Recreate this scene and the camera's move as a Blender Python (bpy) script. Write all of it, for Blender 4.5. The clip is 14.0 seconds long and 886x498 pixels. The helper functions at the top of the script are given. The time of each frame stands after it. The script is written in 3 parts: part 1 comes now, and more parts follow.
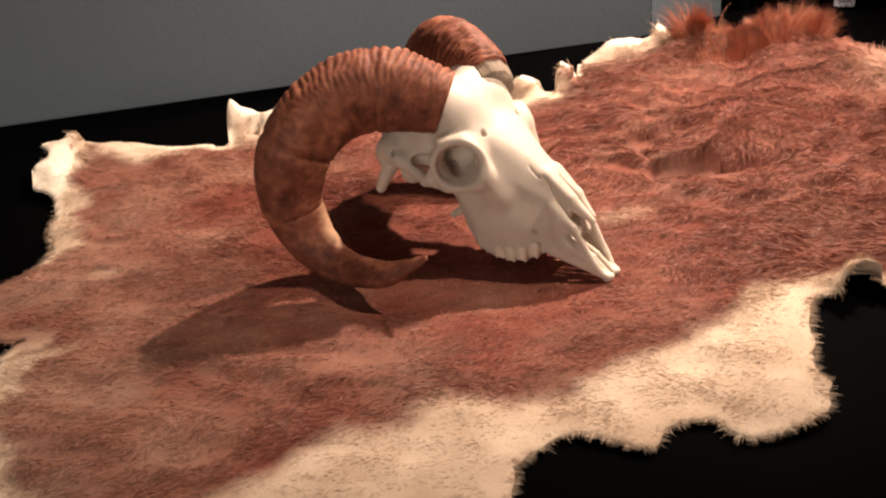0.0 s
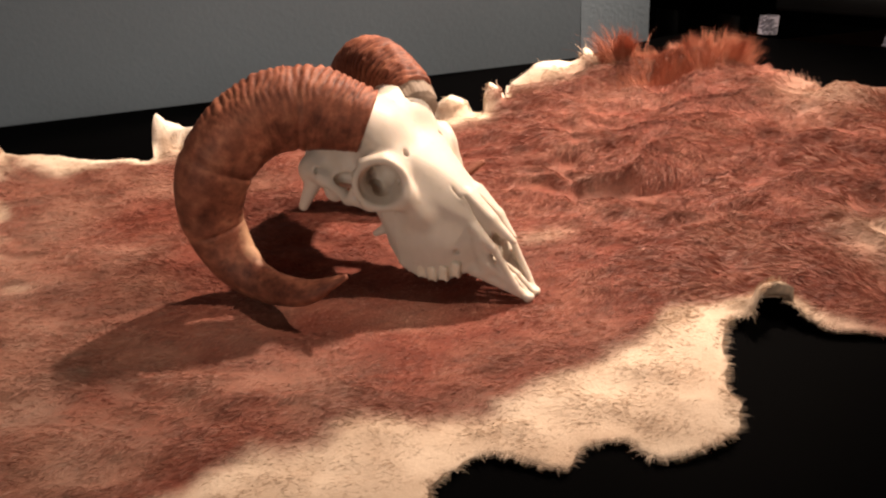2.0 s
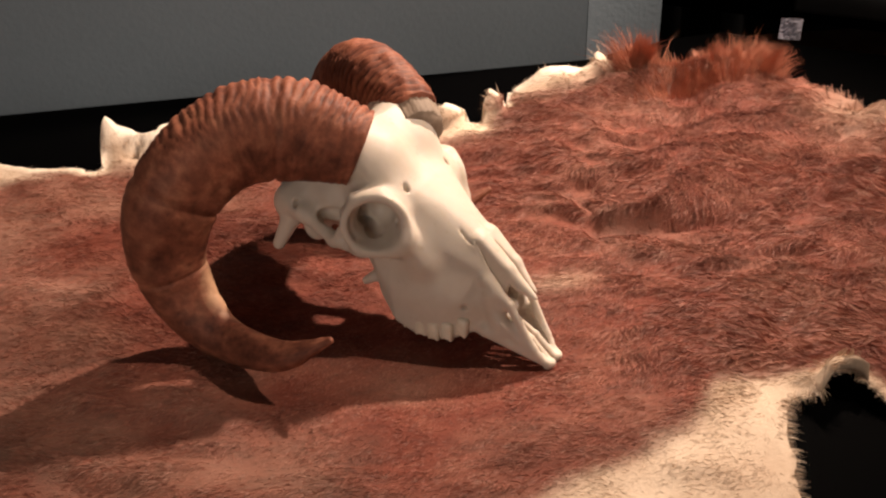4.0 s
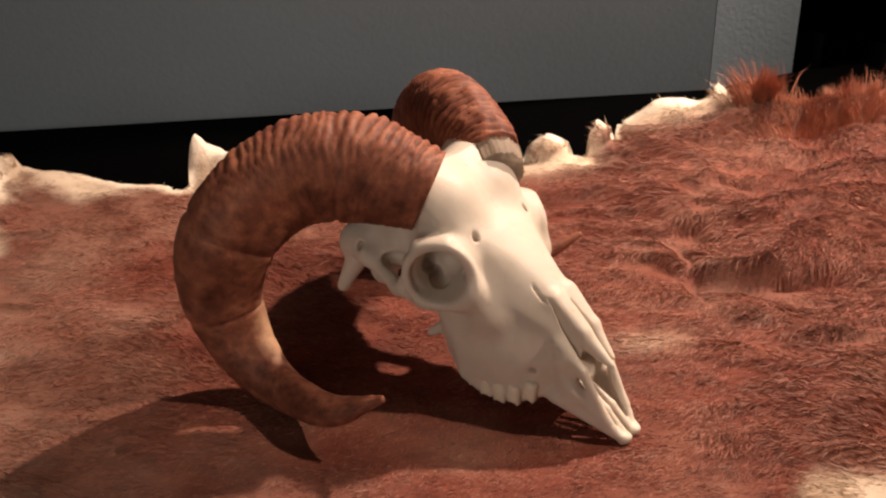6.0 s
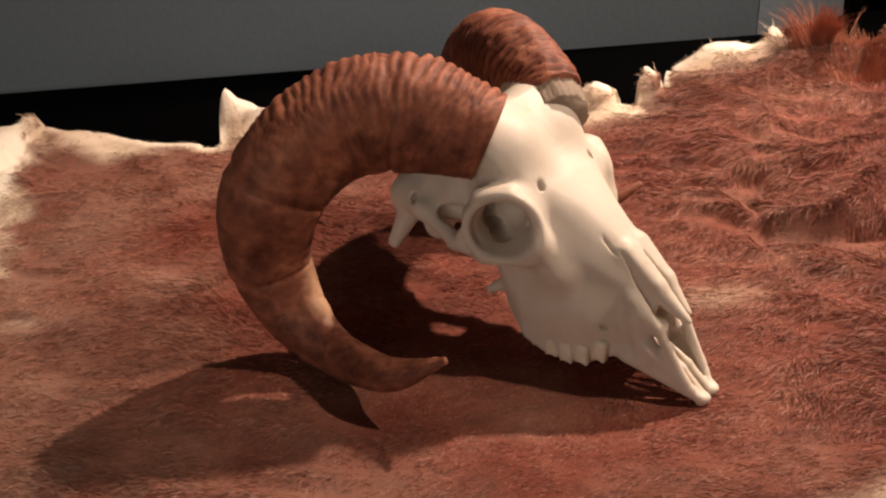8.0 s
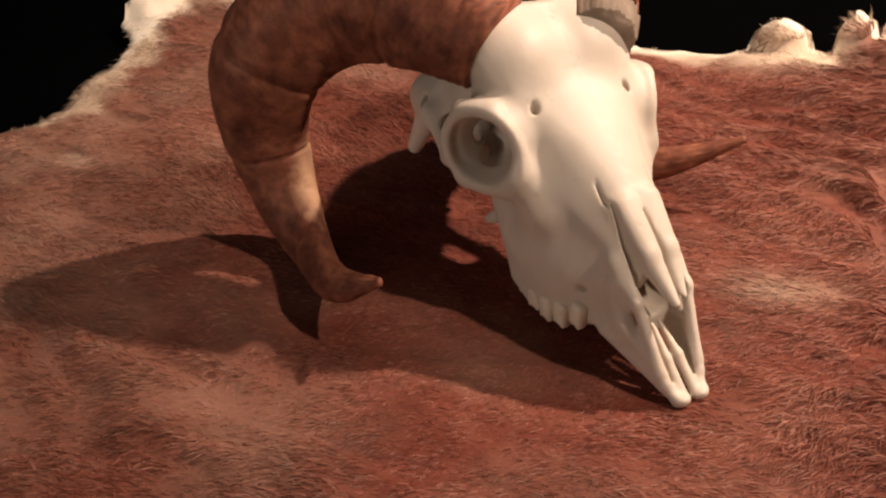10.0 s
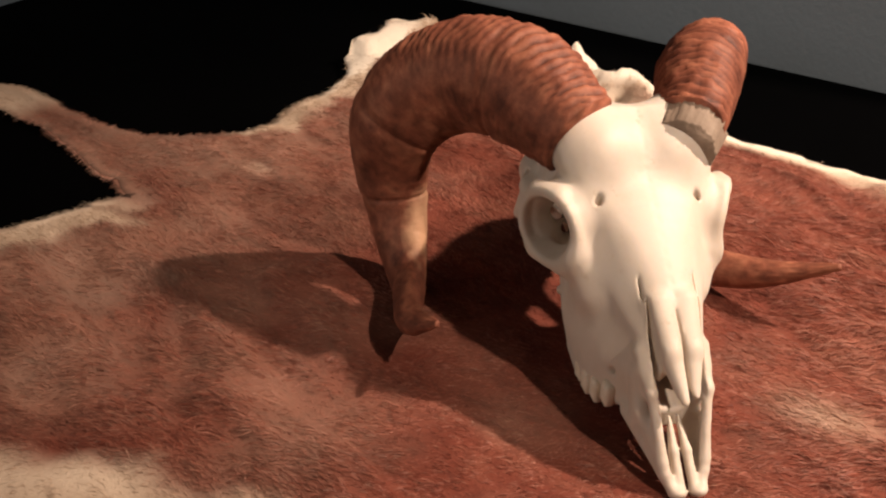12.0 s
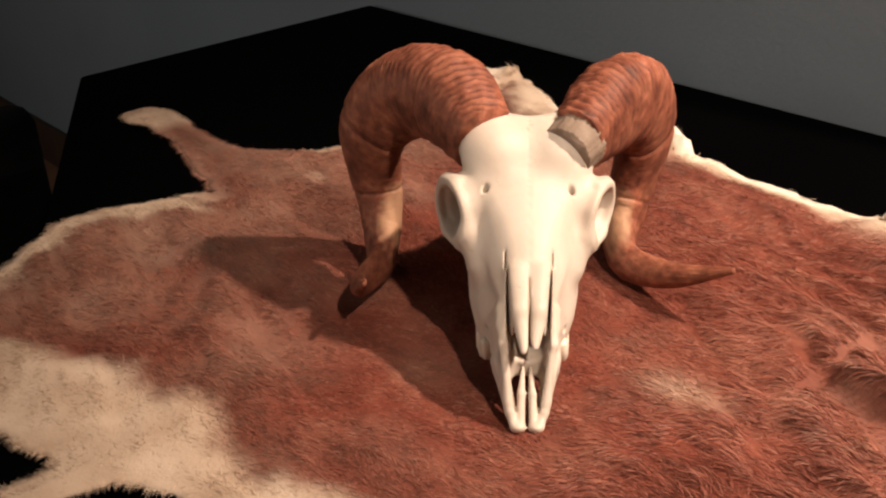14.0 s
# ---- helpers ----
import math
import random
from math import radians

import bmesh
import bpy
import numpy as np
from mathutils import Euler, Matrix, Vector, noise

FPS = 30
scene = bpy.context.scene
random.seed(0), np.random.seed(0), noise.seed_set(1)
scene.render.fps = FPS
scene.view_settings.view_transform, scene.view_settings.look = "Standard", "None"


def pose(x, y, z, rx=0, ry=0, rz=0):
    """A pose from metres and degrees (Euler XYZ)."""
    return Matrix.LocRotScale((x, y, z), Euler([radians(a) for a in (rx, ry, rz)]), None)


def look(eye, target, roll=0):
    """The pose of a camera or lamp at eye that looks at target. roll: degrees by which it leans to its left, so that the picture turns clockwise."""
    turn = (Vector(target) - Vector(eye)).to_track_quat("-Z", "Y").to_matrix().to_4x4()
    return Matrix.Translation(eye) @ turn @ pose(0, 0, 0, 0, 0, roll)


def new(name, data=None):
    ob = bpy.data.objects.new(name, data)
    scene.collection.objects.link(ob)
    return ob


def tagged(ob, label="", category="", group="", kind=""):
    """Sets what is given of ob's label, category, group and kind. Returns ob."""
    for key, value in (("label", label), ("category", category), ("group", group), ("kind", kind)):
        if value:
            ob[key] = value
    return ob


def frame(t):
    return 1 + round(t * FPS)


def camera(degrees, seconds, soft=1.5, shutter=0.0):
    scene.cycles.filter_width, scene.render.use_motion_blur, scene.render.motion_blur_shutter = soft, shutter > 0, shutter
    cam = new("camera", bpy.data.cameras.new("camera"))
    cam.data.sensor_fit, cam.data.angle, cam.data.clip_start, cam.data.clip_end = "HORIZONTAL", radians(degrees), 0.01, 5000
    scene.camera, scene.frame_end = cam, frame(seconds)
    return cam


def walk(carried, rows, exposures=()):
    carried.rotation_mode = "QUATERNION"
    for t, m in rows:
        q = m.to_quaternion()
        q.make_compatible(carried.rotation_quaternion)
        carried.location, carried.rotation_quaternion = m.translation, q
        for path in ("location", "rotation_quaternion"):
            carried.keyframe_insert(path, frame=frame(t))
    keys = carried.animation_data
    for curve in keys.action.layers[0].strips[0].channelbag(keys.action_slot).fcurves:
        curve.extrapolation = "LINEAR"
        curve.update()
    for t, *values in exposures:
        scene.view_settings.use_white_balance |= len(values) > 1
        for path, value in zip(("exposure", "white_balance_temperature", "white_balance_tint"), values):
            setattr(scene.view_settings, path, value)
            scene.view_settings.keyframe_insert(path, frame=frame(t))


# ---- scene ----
cam = camera(45.1, 14.0, soft=2.2)
PATH = [
    (0, (-0.071, -0.814, 0.487), (0.016, 0.951, -0.45), -5.6),
    (0.5, (-0.066, -0.818, 0.486), (0.046, 0.945, -0.452), -4.8),
    (1, (-0.062, -0.82, 0.49), (0.033, 0.951, -0.433), -5.5),
    (1.5, (-0.062, -0.821, 0.494), (0.047, 0.949, -0.432), -5.0),
    (2, (-0.055, -0.816, 0.488), (0.148, 0.95, -0.428), -3.2),
    (2.5, (-0.088, -0.743, 0.486), (0.174, 1.007, -0.446), -0.8),
    (3, (-0.123, -0.668, 0.466), (0.328, 1.032, -0.486), -1.6),
    (5.5, (0.041, -0.615, 0.463), (-0.026, 1.142, -0.491), 0.7),
    (6, (-0.013, -0.575, 0.461), (0.009, 1.19, -0.478), -1.4),
    (6.5, (-0.053, -0.574, 0.455), (0.203, 1.149, -0.529), -1.8),
    (7, (-0.085, -0.578, 0.458), (0.239, 1.125, -0.539), 0.0),
    (7.5, (-0.063, -0.56, 0.448), (0.094, 1.17, -0.542), -1.2),
    (10, (0.158, -0.435, 0.383), (-0.469, 1.113, -0.719), -2.2),
    (10.5, (0.297, -0.406, 0.388), (-0.706, 0.929, -0.712), 1.2),
    (11, (0.329, -0.396, 0.413), (-0.754, 0.945, -0.603), -1.3),
    (11.5, (0.291, -0.419, 0.42), (-0.646, 1.011, -0.618), -0.3),
    (12, (0.286, -0.427, 0.427), (-0.791, 0.907, -0.602), 0.7),
    (12.5, (0.417, -0.377, 0.414), (-0.901, 0.737, -0.597), 0.2),
    (13, (0.527, -0.359, 0.426), (-0.9, 0.658, -0.538), -1.9),
    (13.5, (0.562, -0.371, 0.438), (-0.91, 0.648, -0.452), -2.7),
    (14, (0.568, -0.378, 0.44), (-0.895, 0.65, -0.456), -2.7),
]
EXPOSURE = [(0.0, 0.14), (2.0, 0.10), (3.0, -0.24), (5.5, -0.22), (6.5, -0.48), (7.5, -0.42), (10.0, -0.48), (11.0, -0.45), (12.0, -0.35), (13.0, -0.3), (14.0, -0.3)]
walk(cam, [(t, look(eye, target, roll)) for t, eye, target, roll in PATH], EXPOSURE)

# ---- light ----
world = bpy.data.worlds.new("room_air")
scene.world = world
world.use_nodes = True
world.node_tree.nodes["Background"].inputs[0].default_value = (1.0, 0.92, 0.86, 1)
world.node_tree.nodes["Background"].inputs[1].default_value = 0.02


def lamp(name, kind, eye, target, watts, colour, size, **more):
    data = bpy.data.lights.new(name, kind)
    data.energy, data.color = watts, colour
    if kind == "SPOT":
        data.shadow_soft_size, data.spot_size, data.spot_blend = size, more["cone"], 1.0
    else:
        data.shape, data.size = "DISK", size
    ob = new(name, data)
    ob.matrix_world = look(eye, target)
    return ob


def from_sky(turn, rise, far):
    """A place that far from the skull, in the direction of that compass turn and rise in degrees."""
    a, e = radians(turn), radians(rise)
    return Vector((-0.05, 0.05, 0.1)) + far * Vector((math.cos(a) * math.cos(e), math.sin(a) * math.cos(e), math.sin(e)))


WARM = (1.0, 0.77, 0.61)
lamp("ceiling_spot", "SPOT", from_sky(-8, 47, 1.9), (0.16, 0.36, 0.03), 145, WARM, 0.03, cone=radians(47))
lamp("ceiling_spot", "SPOT", from_sky(38, 48, 1.9), (0.14, 0.36, 0.03), 340, WARM, 0.03, cone=radians(47))
# added fill with no lamp seen there; brightens the wall and near sides
lamp("room_fill", "AREA", (-1.2, -2.2, 0.60), (-0.6, 0.6, 0.2), 19, (1.0, 0.84, 0.72), 1.6)


# ---- materials ----
def material(name, rough=0.6, metal=0.0, spec=0.5):
    m = bpy.data.materials.new(name)
    m.use_nodes = True
    b = m.node_tree.nodes["Principled BSDF"]
    b.inputs["Roughness"].default_value, b.inputs["Metallic"].default_value = rough, metal
    b.inputs["Specular IOR Level"].default_value = spec
    return m, m.node_tree.nodes, m.node_tree.links, b


def ramp_of(nodes, links, fac, stops):
    r = nodes.new("ShaderNodeValToRGB")
    while len(r.color_ramp.elements) < len(stops):
        r.color_ramp.elements.new(0.5)
    for e, (p, c) in zip(r.color_ramp.elements, stops):
        e.position, e.color = p, (*c, 1)
    links.new(fac, r.inputs[0])
    return r.outputs[0]


def noise_of(nodes, links, scale, detail=4.0, rough=0.55, stretch=None, distort=0.0):
    c = nodes.new("ShaderNodeTexCoord")
    n = nodes.new("ShaderNodeTexNoise")
    n.inputs["Scale"].default_value, n.inputs["Detail"].default_value = scale, detail
    n.inputs["Roughness"].default_value, n.inputs["Distortion"].default_value = rough, distort
    if stretch:
        m = nodes.new("ShaderNodeMapping")
        m.inputs["Scale"].default_value = stretch
        links.new(c.outputs["Object"], m.inputs[0])
        links.new(m.outputs[0], n.inputs[0])
    else:
        links.new(c.outputs["Object"], n.inputs[0])
    return n.outputs["Fac"]


def mixed(nodes, links, fac, a, b, mode="MIX"):
    m = nodes.new("ShaderNodeMix")
    m.data_type, m.blend_type = "RGBA", mode
    for slot, v in ((0, fac), (6, a), (7, b)):
        if isinstance(v, (int, float)):
            m.inputs[slot].default_value = v
        elif isinstance(v, tuple):
            m.inputs[slot].default_value = (*v, 1)
        else:
            links.new(v, m.inputs[slot])
    return m.outputs[2]


def bumped(nodes, links, bsdf, height, strength, distance):
    b = nodes.new("ShaderNodeBump")
    b.inputs["Strength"].default_value, b.inputs["Distance"].default_value = strength, distance
    links.new(height, b.inputs["Height"])
    links.new(b.outputs[0], bsdf.inputs["Normal"])


def attribute(nodes, name):
    a = nodes.new("ShaderNodeAttribute")
    a.attribute_name = name
    return a.outputs["Fac"]


def plain(name, low, high, scale=6.0, rough=0.6, spec=0.4, bump=0.0, fine=120.0):
    """Two tones mottled at two scales, with a fine relief."""
    m, n, l, b = material(name, rough, 0, spec)
    big, small = noise_of(n, l, scale), noise_of(n, l, fine, 2)
    both = n.new("ShaderNodeMath")
    both.operation = "MULTIPLY_ADD"
    both.inputs[1].default_value = 0.35
    l.new(small, both.inputs[0]), l.new(big, both.inputs[2])
    l.new(ramp_of(n, l, both.outputs[0], [(0.4, low), (0.95, high)]), b.inputs["Base Color"])
    if bump:
        bumped(n, l, b, small, bump, 0.002)
    return m


def bone_material():
    m, n, l, b = material("bone", 0.5, 0, 0.35)
    stain = ramp_of(n, l, noise_of(n, l, 22, 5, 0.6), [(0.3, (0.54, 0.46, 0.38)), (0.6, (0.62, 0.545, 0.465))])
    speck = ramp_of(n, l, noise_of(n, l, 110, 3, 0.7), [(0.20, (0.78, 0.68, 0.56)), (0.36, (1, 1, 1))])
    l.new(mixed(n, l, 0.8, stain, speck, "MULTIPLY"), b.inputs["Base Color"])
    bumped(n, l, b, noise_of(n, l, 220, 6, 0.65), 0.12, 0.001)
    b.inputs["Subsurface Weight"].default_value = 0.12
    b.inputs["Subsurface Radius"].default_value = (0.006, 0.004, 0.002)
    b.inputs["Subsurface Scale"].default_value = 1.0
    return m


def horn_material():
    m, n, l, b = material("horn", 0.62, 0, 0.3)
    along, ring = attribute(n, "along"), attribute(n, "ring")
    streak = noise_of(n, l, 60, 5, 0.65)
    body = ramp_of(n, l, streak, [(0.28, (0.115, 0.042, 0.028)), (0.5, (0.245, 0.098, 0.062)), (0.75, (0.38, 0.185, 0.118))])
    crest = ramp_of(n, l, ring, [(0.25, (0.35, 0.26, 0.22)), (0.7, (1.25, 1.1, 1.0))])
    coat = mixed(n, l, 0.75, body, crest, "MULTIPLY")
    blotch = ramp_of(n, l, noise_of(n, l, 14, 4, 0.6), [(0.35, (0.55, 0.45, 0.42)), (0.62, (1.15, 1.05, 1.0))])
    coat = mixed(n, l, 0.8, coat, blotch, "MULTIPLY")
    worn = ramp_of(n, l, attribute(n, "worn"), [(0.30, (0, 0, 0)), (0.75, (1, 1, 1))])
    l.new(mixed(n, l, worn, coat, (0.40, 0.23, 0.135)), b.inputs["Base Color"])
    bumped(n, l, b, noise_of(n, l, 240, 4, 0.7), 0.35, 0.0012)
    return m


def hair_material(name, skin=False):
    m, n, l, b = material(name, 0.55 if not skin else 0.8, 0, 0.3)
    pale, bare = attribute(n, "pale"), attribute(n, "bare")
    mottle = noise_of(n, l, 10, 6, 0.68, (1, 1.8, 1))
    brown = ramp_of(n, l, mottle, [(0.26, (0.150, 0.038, 0.022)), (0.5, (0.262, 0.072, 0.044)), (0.74, (0.375, 0.148, 0.098))])
    lock = ramp_of(n, l, noise_of(n, l, 55, 4, 0.7, (1, 1.6, 1), 0.8), [(0.30, (0.62, 0.58, 0.56)), (0.50, (1, 1, 1)), (0.72, (1.15, 1.18, 1.18))])
    brown = mixed(n, l, 0.85, brown, lock, "MULTIPLY")
    cream = ramp_of(n, l, noise_of(n, l, 16, 4), [(0.3, (0.50, 0.36, 0.255)), (0.65, (0.68, 0.54, 0.41))])
    if skin:  # underwool, darker than the coat and toned down to match the hair's self-shading
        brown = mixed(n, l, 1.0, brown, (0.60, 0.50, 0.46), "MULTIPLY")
    coat = mixed(n, l, pale, brown, cream)
    if not skin:
        geo = n.new("ShaderNodeNewGeometry")
        tone = ramp_of(n, l, geo.outputs["Random Per Island"], [(0.0, (0.80, 0.78, 0.76)), (0.5, (1, 1, 1)), (0.9, (1.1, 1.1, 1.08)), (1.0, (1.22, 1.25, 1.24))])
        coat = mixed(n, l, 1.0, coat, tone, "MULTIPLY")
        b.inputs["Sheen Weight"].default_value = 0.1
    else:
        coat = mixed(n, l, bare, coat, (0.86, 0.76, 0.63))
        bumped(n, l, b, noise_of(n, l, 300, 4, 0.7), 0.5, 0.002)
    l.new(coat, b.inputs["Base Color"])
    return m


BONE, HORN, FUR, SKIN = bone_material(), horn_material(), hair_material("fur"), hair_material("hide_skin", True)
TUFT = plain("red_tuft_hair", (0.36, 0.110, 0.064), (0.55, 0.235, 0.145), 30, 0.5, 0.3)
COLLAR = plain("horn_core_bone", (0.15, 0.105, 0.075), (0.30, 0.23, 0.175), 40, 0.7, 0.3, 0.5)
TOOTH = plain("tooth_enamel", (0.66, 0.56, 0.42), (0.85, 0.78, 0.66), 60, 0.35, 0.5)
BLACK = plain("black_laminate", (0.0007, 0.0007, 0.0008), (0.0013, 0.0013, 0.0014), 5, 0.6, 0.005, 0.05, 400)
RUBBER = plain("black_edge_band", (0.008, 0.008, 0.008), (0.016, 0.015, 0.015), 9, 0.4, 0.5)
GREY = plain("grey_wall_paint", (0.155, 0.195, 0.230), (0.185, 0.232, 0.272), 2.2, 0.85, 0.2, 0.25, 160)
# off-white picked to bounce light down into the shadows
CEILING = plain("ceiling_bounce_paint", (0.52, 0.50, 0.47), (0.60, 0.58, 0.55), 2, 0.9, 0.2)
# near black: the unlit state of the room beyond is put into colour
UNLIT = plain("unlit_room_paint", (0.012, 0.011, 0.012), (0.022, 0.02, 0.021), 2, 0.85, 0.2)
CARPET = plain("brown_carpet", (0.16, 0.085, 0.055), (0.26, 0.15, 0.10), 8, 0.95, 0.1, 0.8, 300)
CLOTH = plain("black_fabric", (0.008, 0.008, 0.009), (0.018, 0.017, 0.018), 20, 0.9, 0.2, 0.6, 500)
RED = plain("red_cloth", (0.11, 0.012, 0.022), (0.20, 0.022, 0.035), 10, 0.85, 0.2, 0.5, 300)
PAPER = plain("white_card", (0.42, 0.40, 0.50), (0.62, 0.60, 0.68), 12, 0.7, 0.3)
OLIVE = plain("olive_plastic", (0.055, 0.055, 0.022), (0.10, 0.10, 0.04), 14, 0.5, 0.4)
WOOD = plain("dark_wood", (0.030, 0.018, 0.012), (0.060, 0.036, 0.022), 12, 0.5, 0.4)


# ---- building helpers ----
def thing(name, label, category, place=(0, 0, 0), group=""):
    ob = new(name)
    ob.empty_display_size = 0.05
    ob.location = place
    return tagged(ob, label, category, group)


def finish(me, mat, smooth=True):
    me.materials.append(mat)
    me.polygons.foreach_set("use_smooth", [smooth] * len(me.polygons))
    me.update()
    return me


def part(name, bm, mat, parent=None, label="", smooth=True, kind=""):
    me = bpy.data.meshes.new(name)
    bm.to_mesh(me)
    bm.free()
    ob = new(name, finish(me, mat, smooth))
    ob.parent = parent
    return tagged(ob, label, kind=kind)


def mesh_part(name, verts, faces, mat, parent=None, label="", smooth=True, kind="", values=None, outward=True):
    me = bpy.data.meshes.new(name)
    me.from_pydata(np.asarray(verts).tolist(), [], faces if isinstance(faces, list) else faces.tolist())
    if outward:
        bm = bmesh.new()
        bm.from_mesh(me)
        bmesh.ops.recalc_face_normals(bm, faces=bm.faces)
        bm.to_mesh(me)
        bm.free()
    for key, data in (values or {}).items():
        me.attributes.new(key, "FLOAT", "POINT").data.foreach_set("value", np.asarray(data, dtype=np.float32))
    ob = new(name, finish(me, mat, smooth))
    ob.parent = parent
    return tagged(ob, label, kind=kind)


def block(size, place=(0, 0, 0), bevel=0.0, turn=0.0, segments=2):
    bm = bmesh.new()
    bmesh.ops.create_cube(bm, size=1, matrix=Matrix.Diagonal((*size, 1)))
    if bevel:
        bmesh.ops.bevel(bm, geom=bm.edges[:], offset=bevel, segments=segments, affect="EDGES", profile=0.5)
    bmesh.ops.transform(bm, matrix=pose(*place, 0, 0, turn), verts=bm.verts)
    return bm


def slab(corners, low, high, bevel=0.0):
    """A flat plate with the given outline, from low to high."""
    bm = bmesh.new()
    bottom = [bm.verts.new((x, y, low)) for x, y in corners]
    top = [bm.verts.new((x, y, high)) for x, y in corners]
    bm.faces.new(bottom[::-1]), bm.faces.new(top)
    for a in range(len(corners)):
        b = (a + 1) % len(corners)
        bm.faces.new((bottom[a], bottom[b], top[b], top[a]))
    bmesh.ops.recalc_face_normals(bm, faces=bm.faces)
    if bevel:
        bmesh.ops.bevel(bm, geom=bm.edges[:], offset=bevel, segments=3, affect="EDGES", profile=0.5)
    return bm


LATTICE = np.random.RandomState(7).rand(256, 256)


def value_noise(x, y, seed=0):
    xi, yi = np.floor(x).astype(int), np.floor(y).astype(int)
    fx, fy = x - xi, y - yi
    fx, fy = fx * fx * (3 - 2 * fx), fy * fy * (3 - 2 * fy)
    at = lambda a, b: LATTICE[(a + 37 * seed) % 256, (b + 91 * seed) % 256]  # noqa: E731
    low = at(xi, yi) * (1 - fx) + at(xi + 1, yi) * fx
    high = at(xi, yi + 1) * (1 - fx) + at(xi + 1, yi + 1) * fx
    return low * (1 - fy) + high * fy - 0.5


def fbm(x, y, scale, octaves=3, seed=0):
    out, gain = 0, 1.0
    for o in range(octaves):
        out = out + gain * value_noise(x * scale * 2**o, y * scale * 2**o, seed + o)
        gain *= 0.5
    return out


def smooth_step(a, b, x):
    t = np.clip((x - a) / (b - a), 0, 1)
    return t * t * (3 - 2 * t)


# ---- the room ----
TABLE_Z = -0.76
WALL_FOOT = [(-0.99, 0.593), (0.345, 0.710), (0.470, 0.768)]


def structure(name, bm, mat, label, smooth=False):
    return tagged(part(name, bm, mat, None, label, smooth), kind="structure", category=name.split("_")[0])


(ax, ay), (bx, by), (cx, cy) = WALL_FOOT
left_y = ay - 0.0876 * (4.2 + ax)
structure("wall_back", slab([(-4.2, left_y), (bx, by), (bx - 0.02, by + 0.12), (-4.2, left_y + 0.12)], TABLE_Z, 1.74), GREY, "smooth blue-grey painted wall behind the table")
structure("wall_return", slab([(bx + 0.001, by), (cx, cy), (cx - 0.05, cy + 0.10), (bx - 0.019, by + 0.12)], TABLE_Z, 1.74), GREY, "short angled blue-grey painted wall end")
structure("wall_side", slab([(-4.2, left_y - 0.003), (-4.3, left_y - 0.003), (-4.3, -2.6), (-4.2, -2.6)], TABLE_Z, 1.74), GREY, "blue-grey painted wall at the room's end")
structure("baseboard", slab([(-4.19, left_y - 0.002), (-4.19, left_y - 0.020), (-1.2, ay - 0.0876 * 0.21 - 0.020), (-1.2, ay - 0.0876 * 0.21 - 0.002)], TABLE_Z + 0.001, TABLE_Z + 0.13, 0.004), WOOD, "dark wooden baseboard along the grey wall")
structure("floor", slab([(-4.4, -2.7), (3.2, -2.7), (3.2, 3.2), (-4.4, 3.2)], TABLE_Z - 0.05, TABLE_Z), CARPET, "brown short-pile carpet floor")
# out of view; added to close the room and reflect light back
structure("ceiling", slab([(-4.4, -2.7), (3.2, -2.7), (3.2, 3.2), (-4.4, 3.2)], 1.75, 1.80), CEILING, "unseen added ceiling, off-white to bounce light")
# added out of view to close the room, in the same near black
structure("wall_front", slab([(-4.2, -2.7), (3.2, -2.7), (3.2, -2.6), (-4.2, -2.6)], TABLE_Z, 1.74), UNLIT, "unseen added wall closing the room, coloured near black")
structure("wall_far", slab([(-4.3, 3.05), (3.2, 3.05), (3.2, 3.15), (-4.3, 3.15)], TABLE_Z, 1.74), UNLIT, "wall of the unlit room beyond, its darkness put into the colour")
structure("wall_right", slab([(3.1, -2.59), (3.2, -2.59), (3.2, 3.04), (3.1, 3.04)], TABLE_Z, 1.74), UNLIT, "wall of the unlit room beyond, its darkness put into the colour")

# ---- the table ----
OUTLINE = [(-0.936, 0.060), (-0.988, 0.586), (0.345, 0.703), (0.487, 0.768), (0.57, 0.785), (0.66, 0.70), (0.86, 0.56), (0.95, 0.20), (0.90, -0.30), (0.45, -0.535), (0.0, -0.342)]
table = thing("table", "black laminate table with a rounded black edge", "table", (0, 0, TABLE_Z))
lift = pose(0, 0, -TABLE_Z)


def on_table(bm):
    bmesh.ops.transform(bm, matrix=lift, verts=bm.verts)
    return bm


part("tabletop", on_table(slab(OUTLINE, -0.030, 0.0, 0.006)), BLACK, table, "black satin laminate top")
part("apron", slab([(x * 0.9, y * 0.9) for x, y in OUTLINE], -TABLE_Z - 0.12, -TABLE_Z - 0.031), RUBBER, table)
for x, y in ((-0.72, 0.12), (-0.72, 0.40), (0.72, 0.50), (0.72, -0.22)):
    part("leg", block((0.05, 0.05, 0.63), (x, y, 0.316), 0.004), RUBBER, table)


# ---- the hide ----
RIM_FRONT = [(-0.375, -0.21), (-0.345, -0.275), (-0.24, -0.305), (-0.13, -0.285), (-0.08, -0.272), (-0.044, -0.262), (-0.050, -0.335), (-0.022, -0.335), (-0.010, -0.240), (0.033, -0.208), (0.055, -0.221), (0.090, -0.243), (0.109, -0.214), (0.142, -0.212), (0.148, -0.240), (0.208, -0.237)]
RIM_LEG = [(0.234, -0.201), (0.230, -0.175), (0.254, -0.107), (0.273, -0.073), (0.294, -0.086), (0.324, -0.060), (0.333, -0.098), (0.363, -0.115)]
RIM_RIGHT = [(0.44, -0.14), (0.55, -0.06), (0.63, 0.08), (0.68, 0.22), (0.664, 0.312), (0.592, 0.388), (0.523, 0.412), (0.500, 0.490), (0.420, 0.490), (0.345, 0.510)]
